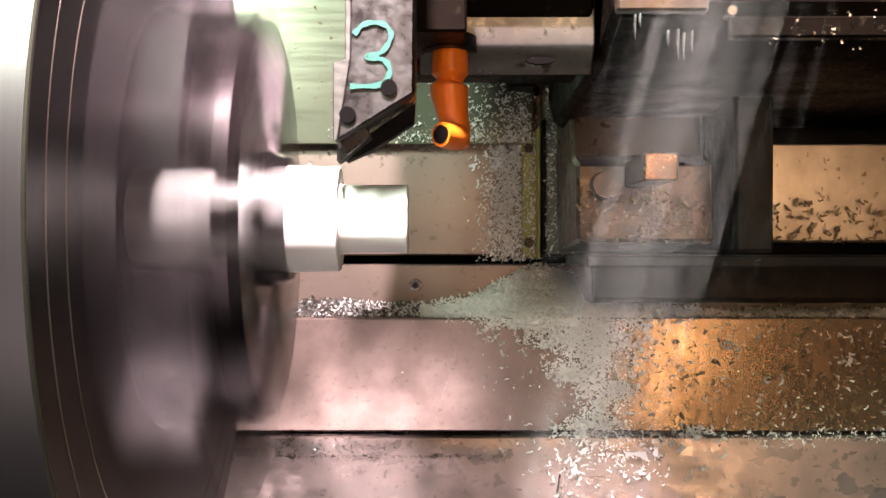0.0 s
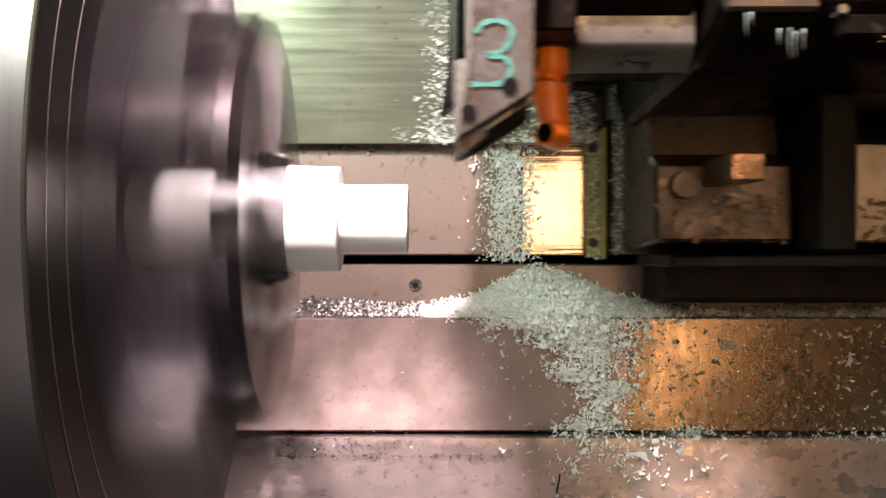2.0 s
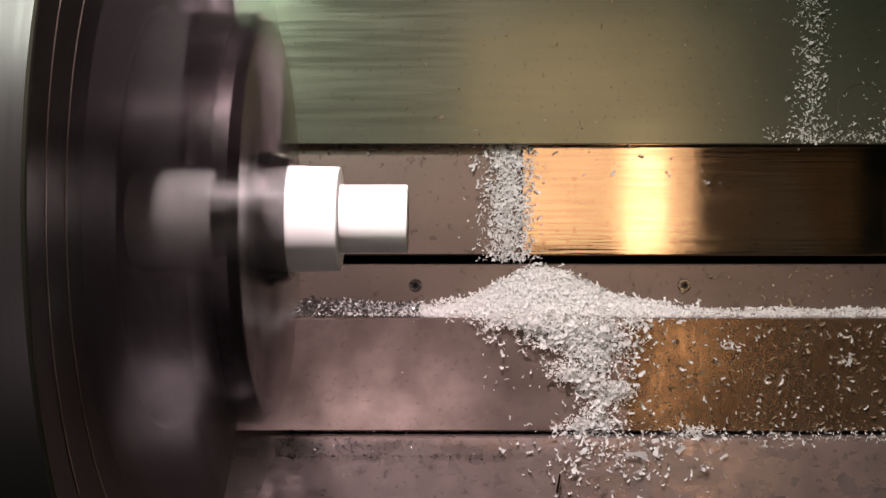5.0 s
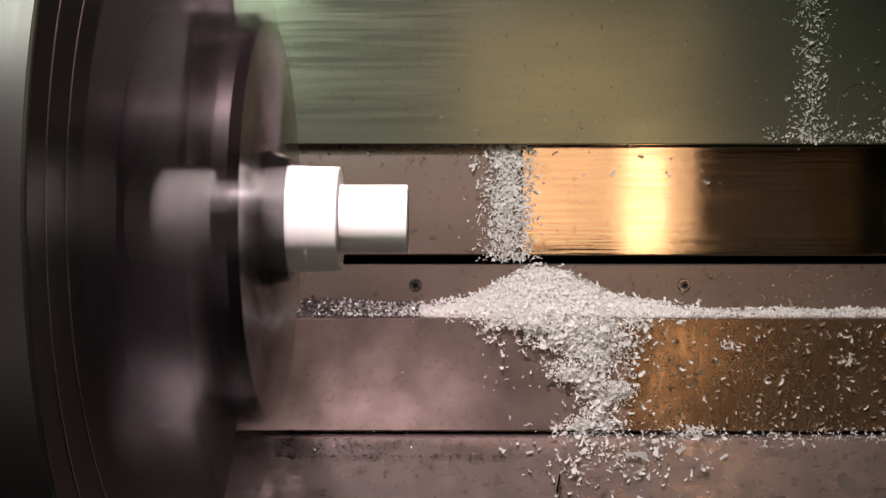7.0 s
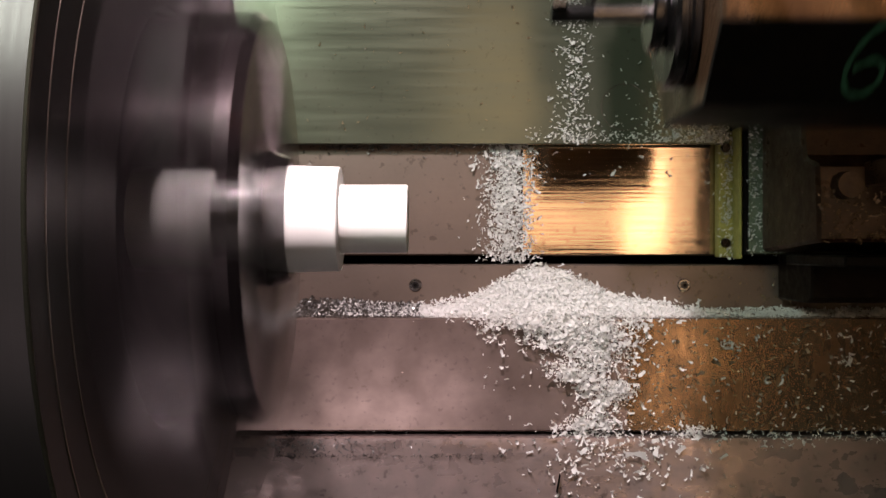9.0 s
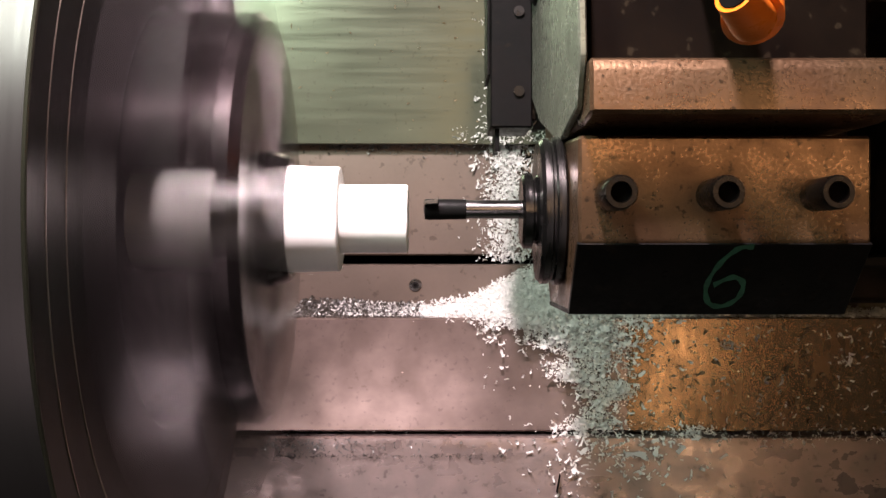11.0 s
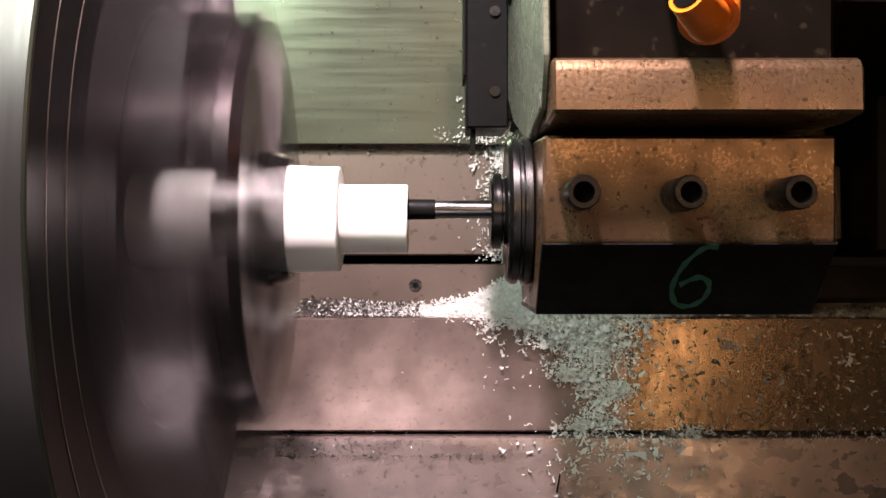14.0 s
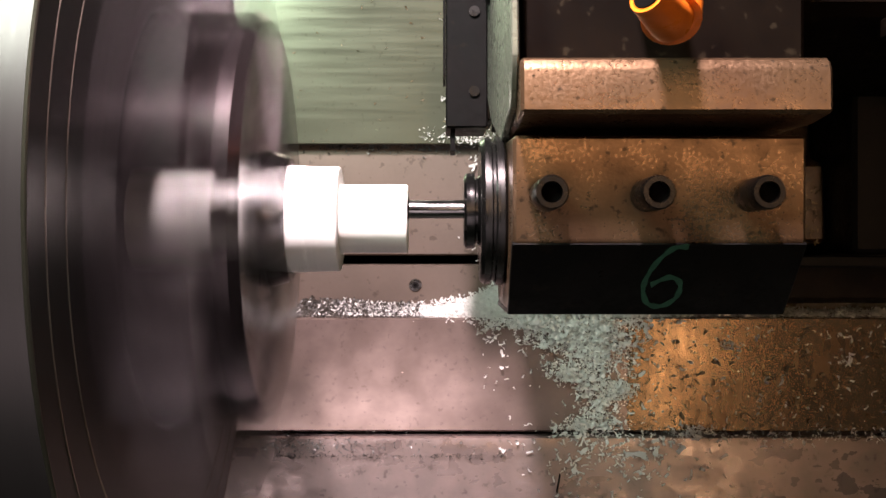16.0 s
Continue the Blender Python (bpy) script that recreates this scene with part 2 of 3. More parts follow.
def stroke(points, y, width, thick=0.0003, lean=0.0):
    """A drawn pen line: a thin ribbon in the plane of depth y, smoothed; lean is the change of depth with height."""
    def cat(t):
        i = min(int(t), len(points) - 2)
        f = t - i
        p = [points[max(0, min(len(points) - 1, i + k))] for k in (-1, 0, 1, 2)]
        return [0.5 * (2 * p[1][c] + (p[2][c] - p[0][c]) * f + (2 * p[0][c] - 5 * p[1][c] + 4 * p[2][c] - p[3][c]) * f * f + (3 * p[1][c] - p[0][c] - 3 * p[2][c] + p[3][c]) * f ** 3) for c in (0, 1)]
    line = [Vector(cat(k / 8)) for k in range(8 * (len(points) - 1) + 1)]
    bm = bmesh.new()
    last = None
    for i, p in enumerate(line):
        d = (line[min(i + 1, len(line) - 1)] - line[max(i - 1, 0)]).normalized()
        n = Vector((-d.y, d.x)) * width / 2 * (0.85 + 0.2 * math.sin(i * 0.9))
        row = [bm.verts.new((q.x, y + lean * q.y + dy, q.y)) for q in (p + n, p - n) for dy in (-thick, thick)]
        if last:
            for a, b in ((0, 2), (2, 3), (3, 1), (1, 0)):
                bm.faces.new((last[a], last[b], row[b], row[a]))
        last = row
    return bm


def socket_screw(x, y, z, r, length, parent, turn=None):
    """A socket head screw that points at the viewer."""
    n = 24
    bm = bmesh.new()
    def ring(rad, yy, k=n):
        return [bm.verts.new((x + rad * math.cos(i * math.tau / k), yy, z + rad * math.sin(i * math.tau / k))) for i in range(k)]
    rings = [ring(r, y + length), ring(r, y + 0.001), ring(r * 0.9, y), ring(r * 0.62, y), ring(r * 0.60, y + length * 0.6)]
    for a, b in zip(rings, rings[1:]):
        for k in range(n):
            j = (k + 1) % n
            bm.faces.new((a[k], a[j], b[j], b[k]))
    bm.faces.new(rings[-1])
    screw = part("screw", bm, SCREW, parent, "", turn)
    part("socket", tube([(x, y + 0.0030, z), (x, y + 0.0040, z)], r * 0.61, 24), DARK, screw, "", turn)


# ---- the enclosure, upright ----
def upright(name, x0, x1, y0, y1, z0, z1, label):
    ob = new(name, mesh(name, box(x0, x1, y0, y1, z0, z1, 0.0), PAINT))
    return tagged(ob, label, "machine enclosure", "", "structure")


upright("wall_left", -0.52, -0.48, -0.45, 1.25, 0.40, 2.2, "grey-green painted headstock wall of the machine")
upright("wall_right", 1.20, 1.24, -0.45, 1.25, 0.40, 2.2, "grey-green painted end wall of the machine")
upright("wall_rear", -0.48, 1.20, 1.21, 1.25, 0.40, 2.2, "grey-green painted rear wall of the machine")
upright("ceiling", -0.48, 1.20, -0.45, 1.21, 2.16, 2.2, "painted sheet metal roof of the machine")
upright("floor", -0.48, 1.20, -0.45, 1.21, 0.40, 0.44, "painted chip tray under the bed")
upright("wall_front_low", -0.48, 1.20, -0.45, -0.41, 0.44, 1.10, "painted front panel below the door opening")
upright("wall_front_high", -0.48, 1.20, -0.45, -0.41, 2.06, 2.16, "painted front panel above the door opening")
upright("wall_front_door", -0.48, -0.34, -0.45, -0.41, 1.10, 2.06, "painted front panel on the headstock side")
upright("wall_front_side", 0.75, 1.20, -0.45, -0.41, 1.10, 2.06, "painted front panel beside the door opening")

# ---- the slanted bed ----
piece("bed_casting", box(-0.475, 1.15, 0.56, 0.63, -0.50, 0.50, 0.004), DARK, "dark slanted machine bed casting", "machine bed")
piece("way_cover", box(-0.475, 0.0565, 0.531, 0.559, -0.0045, 0.16, 0.001), COVER, "dull grey steel cover over the bed way", "way cover")
piece("polished_way", box(0.0567, 1.14, 0.535, 0.559, -0.0050, 0.16, 0.0012), WAY, "polished ground steel bed way with fine scratches", "bed way")
gut = piece("gutter_plate", box(-0.475, 1.14, 0.522, 0.558, -0.075, -0.0110, 0.0008), COVER, "grey steel gutter plate with countersunk screws", "bed plate")
piece("upper_apron_plate", box(-0.475, 1.14, 0.480, 0.5215, -0.1190, -0.0449, 0.0012), PLATE, "grey stained steel plate below the chip ledge", "bed plate")
edge = [(0.1200 + 0.0030 * noise.noise((k * 0.9, 0, 0)), -0.1180 + k * 0.0725 / 24) for k in range(25)]
piece("oil_stain", slab([(1.13, -0.1180), *edge, (1.13, -0.0455)], 0.47945, 0.47995, 0.0), OILY, "brown film of oil on the steel plate", "oil stain")
piece("lower_apron_plate", prism(-0.475, 1.14, [(0.476, -0.1212), (0.4745, -0.1300), (0.4760, -0.33), (0.54, -0.33), (0.558, -0.1212)], 0.0010), PLATE_WORN, "worn shiny steel plate along the bed's foot", "bed plate")
for sx in (-0.0195, 0.1705):
    s = thing("plate_screw", "small countersunk socket screw in the gutter plate", "screw", (sx, 0.5219 * DEEP, -0.0255), "plate screws")
    part("washer", tube([(sx, 0.5208, -0.0255), (sx, 0.5219, -0.0255)], [0.0040, 0.0046], 24), BAR, s)
    part("head", tube([(sx, 0.5200, -0.0255), (sx, 0.5210, -0.0255)], [0.0024, 0.0028], 20), FLANGE, s)
    part("socket", tube([(sx, 0.5196, -0.0255), (sx, 0.5204, -0.0255)], 0.0012, 6), DARK, s)

# ---- chuck and workpiece ----
def wedge(profile, a0, a1, seg=18):
    """A profile of (x, r) swept about the line y = z = 0 between two angles; angle 0 points at the viewer."""
    bm = bmesh.new()
    rows = []
    for k in range(seg + 1):
        a = radians(a0 + (a1 - a0) * k / seg)
        rows.append([bm.verts.new((x, -r * math.cos(a), r * math.sin(a))) for x, r in profile])
    m = len(profile)
    for a, b in zip(rows, rows[1:]):
        for k in range(m):
            bm.faces.new((a[k], a[(k + 1) % m], b[(k + 1) % m], b[k]))
    bm.faces.new(rows[0]), bm.faces.new(rows[-1][::-1])
    return bm


chuck = thing("lathe_chuck", "large steel three-jaw chuck spinning on the spindle", "lathe chuck", (-0.0975, AXIS_Y, AXIS_Z))
part("body", revolve([(-0.250, 0.0), (-0.250, 0.157), (-0.247, 0.1605), (-0.1125, 0.1605), (-0.1125, 0.1620), (-0.1086, 0.1620), 
                                           (-0.1086, 0.0860), (-0.1100, 0.0846), (-0.1270, 0.0840), (-0.1270, 0.0)], AXIS_Y, AXIS_Z, 160), CHUCK, chuck, turned=True)
part("outer_band", revolve([(-0.246, 0.1606), (-0.246, 0.1622), (-0.1101, 0.1622), (-0.1101, 0.1606)], AXIS_Y, AXIS_Z, 160), BAND_SHEEN, chuck, "brushed outer band, lightened for the chuck's sheen", turned=True)
# Light chamfer that paints in the gleam along the rim.
part("rim_glint", revolve([(-0.1100, 0.1621), (-0.1100, 0.1624), (-0.1088, 0.1630), (-0.1084, 0.1625), (-0.1085, 0.1621)], AXIS_Y, AXIS_Z, 160), RIM_GLINT, chuck, "bright chamfer drawn in for the light on the rim", turned=True)
# Thin light rings for the streaks that gleam on the spinning face.
for rr in (0.1490, 0.1330):
    part("face_glint", revolve([(-0.1086, rr - 0.0004), (-0.1083, rr - 0.0002), (-0.1083, rr + 0.0002), (-0.1086, rr + 0.0004)], AXIS_Y, AXIS_Z, 160), RIM_GLINT, chuck, "bright ring drawn in for a glint on the face", turned=True)
part("spindle_nose", revolve([(-0.470, 0.0), (-0.470, 0.085), (-0.2502, 0.085), (-0.2502, 0.0)], AXIS_Y, AXIS_Z, 64), CHUCK, chuck, turned=True)
for k in range(3):
    turn = Matrix.Translation((0, AXIS_Y, AXIS_Z)) @ Matrix.Rotation(radians(120 * k), 4, "X")
    jaw = part("jaw", slab([(-0.1260, -0.0260), (-0.1260, 0.0260), (-0.0810, 0.0260), (-0.0780, 0.0235), (-0.0780, -0.0235), (-0.0810, -0.0260)], -0.1180, -0.0700, 0.002), JAW, chuck, "", turn, True)
    part("jaw_step", wedge([(-0.1260, 0.0235), (-0.0710, 0.0235), (-0.0697, 0.0290), (-0.0690, 0.0800), (-0.0725, 0.0835), (-0.1260, 0.0835)], -32, 32), JAW_STEP, jaw, "", turn, True)
    part("jaw_tip", wedge([(-0.0900, 0.0222), (-0.0633, 0.0222), (-0.0621, 0.0230), (-0.0621, 0.0250), (-0.0640, 0.0262), (-0.0700, 0.0280), (-0.0900, 0.0280)], -47, 47), JAW_STEP, jaw, "", turn, True)
    for rr, rx in ((-0.056, -0.0694), (-0.099, -0.0780)):
        part("jaw_screw", tube([(rx - 0.0008, rr, 0), (rx + 0.0003, rr, 0)], 0.0075, 20), BLACK, jaw, "", turn, True)

work = thing("turned_workpiece", "white nylon workpiece with a stepped nose and bored hole", "workpiece", (-0.0975, AXIS_Y, AXIS_Z))
part("body", revolve([(-0.125, 0.0), (-0.125, 0.0216), (-0.1245, 0.0219), (-0.0562, 0.0219), (-0.0556, 0.0217), (-0.0426, 0.0215), (-0.0421, 0.0210), (-0.0421, 0.0146), (-0.0418, 0.0141), (-0.0149, 0.0141), (-0.0144, 0.0136), (-0.0144, 0.0093),
                      (-0.0150, 0.0088), (-0.060, 0.0088), (-0.060, 0.0)], AXIS_Y, AXIS_Z, 96), NYLON, work, turned=True)
part("burr", tube([(-0.0548, AXIS_Y, AXIS_Z + 0.0215), (-0.0545, AXIS_Y, AXIS_Z + 0.0232)], [0.0008, 0.0004], 8), NYLON, work, turned=True)

# ---- carriage ----
carriage = thing("carriage", "green painted lathe carriage with sheet cover and wiper", "lathe carriage")
part("sheet_cover", box(-0.325, 0.2040, 0.524, 0.5285, 0.0745, 0.42, 0.0006), GREEN, carriage, "satin steel cover, tinted for the green it mirrors")
wiper = part("wiper", box(0.1967, 0.2085, 0.5255, 0.5345, -0.0060, 0.0840, 0.0008), YELLOW, carriage, "grubby yellow wiper strip")
part("wiper_edge", box(0.2060, 0.2078, 0.5120, 0.5254, -0.0070, 0.085, 0.0006), YELLOW, wiper, "bright yellow rubber lip")
part("wiper_clamp", box(0.2086, 0.2115, 0.5105, 0.5340, -0.0040, 0.090, 0.0006), BLACK, carriage)
for zz in (0.0045, 0.0720):
    part("wiper_screw", tube([(0.2013, 0.5236, zz), (0.2013, 0.5250, zz), (0.2013, 0.5256, zz)], [0.0028, 0.0036, 0.0036], 16), SCREW, wiper, "dark screw")
part("apron", box(0.2116, 0.30, 0.5110, 0.5340, -0.0035, 0.42, 0.0012), GREEN_OILY, carriage, "dark oily green apron")
# Black panel added so the space above the slide stays dark.
part("dark_backing", box(0.3003, 0.60, 0.5112, 0.5338, -0.0035, 0.42, 0.0012), BLACK, carriage)
part("casting", prism(0.2180, 0.298, [(0.505, 0.14), (0.455, 0.14), (0.445, 0.055), (0.43, 0.050), (0.428, 0.004), (0.505, -0.002)], 0.002), CASTING, carriage, "brown oily casting covered with chips")
part("bolt_head", tube([(0.2337, 0.4220, 0.037), (0.2337, 0.431, 0.037)], [0.0075, 0.0085], 24), CASTING, carriage, "round oily bolt head")
# Block added to show the lit square on the casting.
part("lit_square", box(0.246, 0.264, 0.388, 0.432, 0.036, 0.051, 0.001), BLOCK, carriage, "small brown block for a lit square on the casting")
part("pillar", box(0.2985, 0.320, 0.40, 0.51, -0.002, 0.12, 0.002), BLACK, carriage)
part("slide_way", box(0.3205, 0.62, 0.456, 0.51, 0.0045, 0.065, 0.001), PLATE_RUST, carriage, "polished cross slide way")
# Dark block added where the gutter only lies in the carriage's shade.
part("saddle_shade", prism(0.235, 0.62, [(0.470, -0.0030), (0.470, -0.0320), (0.476, -0.0350), (0.518, -0.0350), (0.518, -0.0030)], 0.0012), SADDLE_SHADE, carriage, "dark block standing in for shade on the gutter")
part("apron_lip", box(0.2180, 0.62, 0.40, 0.4695, -0.010, -0.0036, 0.001), BLACK, carriage)
for fx, fz, fw in ((0.194, 0.115, 0.010), (0.2135, 0.117, 0.006)):
    part("clip", box(fx - fw, fx + fw, 0.505, 0.524, fz - 0.0035, fz + 0.0035, 0.0012), BLACK, carriage, "black clip at the wiper's top")
ring = [(0.129 + 0.0165 * math.cos(k * math.tau / 48), 0.5238, 0.1008 + 0.0165 * math.sin(k * math.tau / 48)) for k in range(49)]
part("scribed_ring", tube(ring, 0.00022, 6, False), PLATE, carriage, "thin scribed ring on the cover")

# ---- turret housing ----
housing = thing("turret_housing", "dark oily turret housing on the cross slide", "turret housing", (0.30, 0.40, 0.20))
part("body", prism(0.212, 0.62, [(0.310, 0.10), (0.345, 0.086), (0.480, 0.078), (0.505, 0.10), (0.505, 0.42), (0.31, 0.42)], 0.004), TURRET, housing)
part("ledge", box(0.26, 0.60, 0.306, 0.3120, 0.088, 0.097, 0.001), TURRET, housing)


# ---- turret ----
turret = thing("tool_turret", "dark steel indexing turret carrying lathe tools", "tool turret", (TUR_X, TUR_Y, TUR_Z))
gon = [(TUR_Y + 0.0860 * math.cos(radians(30 * k + 22)), TUR_Z + 0.0860 * math.sin(radians(30 * k + 22))) for k in range(12)]
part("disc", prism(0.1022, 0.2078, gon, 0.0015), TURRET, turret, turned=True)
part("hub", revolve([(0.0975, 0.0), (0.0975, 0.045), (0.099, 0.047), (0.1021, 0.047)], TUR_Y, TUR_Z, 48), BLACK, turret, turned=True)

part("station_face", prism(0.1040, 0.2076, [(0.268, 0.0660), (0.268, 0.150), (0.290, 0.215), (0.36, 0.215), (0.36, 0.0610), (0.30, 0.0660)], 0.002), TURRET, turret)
part("side_cover", prism(0.0990, 0.1018, [(0.254, 0.0670), (0.262, 0.050), (0.300, 0.0430), (0.36, 0.062), (0.425, 0.10), (0.43, 0.22), (0.27, 0.22)], 0.0006), SIDE, turret, "grey-green oily turret side plate")

# boring station
b6 = part("boring_holder", prism(0.1007, 0.2063, [(0.265, 0.0408), (0.265, 0.0026), (0.284, -0.0245), (0.335, -0.0245), (0.352, 0.0), (0.352, 0.060), (0.311, 0.060), (0.311, 0.0445)], 0.0012), BLOCK, turret, "worn brown steel boring bar holder")
# Black skin: shade on the downward face put into the colour.
part("underside_shade", prism(0.1004, 0.2066, [(0.2648, 0.0018), (0.2838, -0.0252), (0.335, -0.0255), (0.335, -0.0235), (0.286, -0.0232), (0.2672, 0.0030)], 0.0003), BLACK, b6)
part("clamp_slab", prism(0.1018, 0.2078, [(0.2495, 0.0615), (0.2490, 0.0460), (0.262, 0.0445), (0.31, 0.0455), (0.31, 0.0655), (0.2515, 0.0655)], 0.0012), BLOCK, turret, "worn brown steel clamping slab")
for sx in (0.1124, 0.1488, 0.1861):
    socket_screw(sx, 0.2495, 0.0193, 0.0060, 0.0165, b6)
part("sleeve", revolve([(0.1005, 0.0), (0.1005, 0.0295), (0.0995, 0.0305), (0.0968, 0.0305), (0.0962, 0.0285), (0.0952, 0.0285), (0.0946, 0.0300), (0.0920, 0.0300), (0.0905, 0.0285), (0.0905, 0.0150), (0.0895, 0.0135), (0.0888, 0.0135), (0.0882, 0.0155), (0.0850, 0.0155), (0.0840, 0.0140), (0.0840, 0.0)], AXIS_Y, 0.0156, 72), FLANGE, turret, "dark turned steel reduction sleeve", turned=True)
bar = part("boring_bar", revolve([(0.0845, 0.0038), (0.0600, 0.0038), (0.0600, 0.0)], AXIS_Y, 0.0163, 32), BAR, turret, "bright steel boring bar", turned=True)
part("bar_head", revolve([(0.0615, 0.0), (0.0615, 0.0041), (0.0460, 0.0044), (0.0445, 0.0040), (0.0440, 0.0)], AXIS_Y, 0.0163, 24), BLACK, bar, turned=True)
part("insert", slab([(0.0442, 0.0195), (0.0500, 0.0205), (0.0500, 0.0185), (0.0442, 0.0180)], 0.298, 0.302, 0.0002), INSERT, bar)
six = [(0.1640, 0.0008), (0.1585, 0.0000), (0.1530, -0.0060), (0.1505, -0.0140), (0.1530, -0.0205), (0.1585, -0.0218), (0.1635, -0.0185), (0.1640, -0.0130), (0.1595, -0.0105), (0.1530, -0.0135)]
part("number_mark", stroke(six, 0.2662, 0.0021, 0.0003, -0.703), MARKER_DIM, b6, "hand drawn green number six")


def hose(parent, path, mouth, turn, name="coolant_nozzle"):
    n = part(name, tube(path, [0.0080, 0.0083, 0.0060, 0.0062, 0.0088, 0.0086, 0.0070, 0.0066, 0.0060][:len(path)], 24), ORANGE, parent, "orange plastic segmented coolant nozzle", turn)
    part("spout", tube(mouth, [0.0066, 0.0060, 0.0054], 24), ORANGE, n, "", turn)
    part("bore", tube([mouth[-1], tuple(Vector(mouth[-1]) + (Vector(mouth[-1]) - Vector(mouth[-2])).normalized() * 0.0004)], 0.0041, 20), DARK, n, "", turn)


hose(turret, [(0.150, 0.262, 0.105), (0.149, 0.245, 0.092), (0.147, 0.235, 0.086), (0.146, 0.228, 0.082), (0.145, 0.222, 0.078), (0.141, 0.212, 0.066)], [(0.141, 0.212, 0.066), (0.137, 0.206, 0.066), (0.131, 0.200, 0.069)], None)

# parting tool, behind the boring station
pt = part("parting_holder", box(0.0770, 0.0990, 0.388, 0.420, 0.0640, 0.165, 0.0008), BLACK, turret, "black parting tool holder")
part("blade", box(0.0795, 0.0820, 0.392, 0.410, 0.0520, 0.0645, 0.0002), BLACK, pt)
part("side_plate", box(0.0755, 0.0768, 0.390, 0.418, 0.092, 0.165, 0.0002), BLACK, pt)
for zz in (0.083, 0.125):
    part("clamp_screw", tube([(0.092, 0.3870, zz), (0.092, 0.389, zz)], 0.0028, 14), FLANGE, pt)
part("foot", box(0.0992, 0.1020, 0.388, 0.420, 0.068, 0.165, 0.0005), TURRET, turret)

# turning station, drawn where it works and turned back to its station
BACK = Matrix.Translation((0, TUR_Y, TUR_Z)) @ Matrix.Rotation(radians(130), 4, "X") @ Matrix.Translation((0, -TUR_Y, -TUR_Z))
h3 = part("turning_holder", slab([(0.1000, 0.0700), (0.1000, 0.0410), (0.1290, 0.0590), (0.1300, 0.170), (0.1040, 0.170), (0.1035, 0.0710)], 0.279, 0.308, 0.0008), HOLDER, turret, "worn grey steel turning tool holder", BACK)
part("insert", slab([(0.0990, 0.0440), (0.0985, 0.0335), (0.1010, 0.0350), (0.1120, 0.0440), (0.1100, 0.0480)], 0.288, 0.296, 0.0004), HOLDER, h3, "worn carbide cutting insert", BACK)
for sx, sz in ((0.1040, 0.0507), (0.1196, 0.0610)):
    part("hole", tube([(sx, 0.2780, sz), (sx, 0.2800, sz)], 0.0031, 20), DARK, h3, "", BACK)
three = [(0.1065, 0.0810), (0.1105, 0.0850), (0.1175, 0.0850), (0.1205, 0.0805), (0.1170, 0.0745), (0.1110, 0.0725), (0.1175, 0.0715), (0.1200, 0.0670), (0.1160, 0.0620), (0.1050, 0.0615)]
part("number_mark", stroke(three, 0.2786, 0.0022), MARKER, h3, "hand drawn teal number three", BACK)
part("station_plate", prism(0.1295, 0.2090, [(0.334, 0.0925), (0.343, 0.0810), (0.385, 0.0940), (0.385, 0.115), (0.334, 0.115)], 0.0008), STATION, turret, "spotted steel station plate", BACK)
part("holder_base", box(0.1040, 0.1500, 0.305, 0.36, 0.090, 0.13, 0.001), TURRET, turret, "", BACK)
part("nozzle_socket", tube([(0.143, 0.336, 0.0960), (0.143, 0.336, 0.0895)], 0.0125, 24), BLACK, turret, "", BACK)
hose(turret, [(0.1434, 0.336, 0.0900), (0.1434, 0.336, 0.0795), (0.1434, 0.336, 0.0772), (0.1432, 0.336, 0.0757), (0.1429, 0.336, 0.0738), (0.1430, 0.336, 0.0700), (0.1448, 0.336, 0.0600), (0.1460, 0.336, 0.0530), (0.1462, 0.335, 0.0465)], [(0.1462, 0.334, 0.0510), (0.1425, 0.329, 0.0505), (0.1392, 0.325, 0.0505)], BACK)
slot = tube([(0, 0.3365, 0), (0, 0.3385, 0)], 0.0066, 24)
bmesh.ops.scale(slot, vec=(1, 1, 0.26), verts=slot.verts)
bmesh.ops.translate(slot, vec=(0.1845, 0, 0.0862), verts=slot.verts)
part("plate_hole", slot, DARK, turret, "", BACK)
# Flat lighter strip: the light on the holder's left bevel, as colour.
part("lit_bevel", slab([(0.0985, 0.0705), (0.0985, 0.0420), (0.1000, 0.0400), (0.1052, 0.0720), (0.1068, 0.170), (0.1035, 0.170), (0.1030, 0.0715)], 0.2782, 0.2800, 0.0004), STATION, h3, "lighter strip for the bevel's lit face", BACK)
part("shim", slab([(0.1000, 0.0395), (0.1010, 0.0350), (0.1120, 0.0400), (0.1285, 0.0510), (0.1288, 0.0585)], 0.296, 0.304, 0.0004), BLACK, h3, "dark shim under the insert", BACK)
part("back_tool_holder", slab([(0.097, 0.100), (0.0930, 0.075), (0.1040, 0.083), (0.106, 0.100), (0.104, 0.150), (0.098, 0.150)], 0.410, 0.430, 0.0006), BLACK, turret, "black tool holder", BACK)

# Brown plate put in for the lit patch on the dark turret.
part("lit_patch_plate", box(0.2120, 0.2500, 0.3040, 0.3098, 0.0985, 0.130, 0.0010), CASTING, turret, "brown plate for a patch of lit metal", BACK)
part("bolt_head", tube([(0.2595, 0.3040, 0.0985), (0.2595, 0.3100, 0.0985)], [0.0020, 0.0026], 16), BAR, turret, "bright bolt head", BACK)
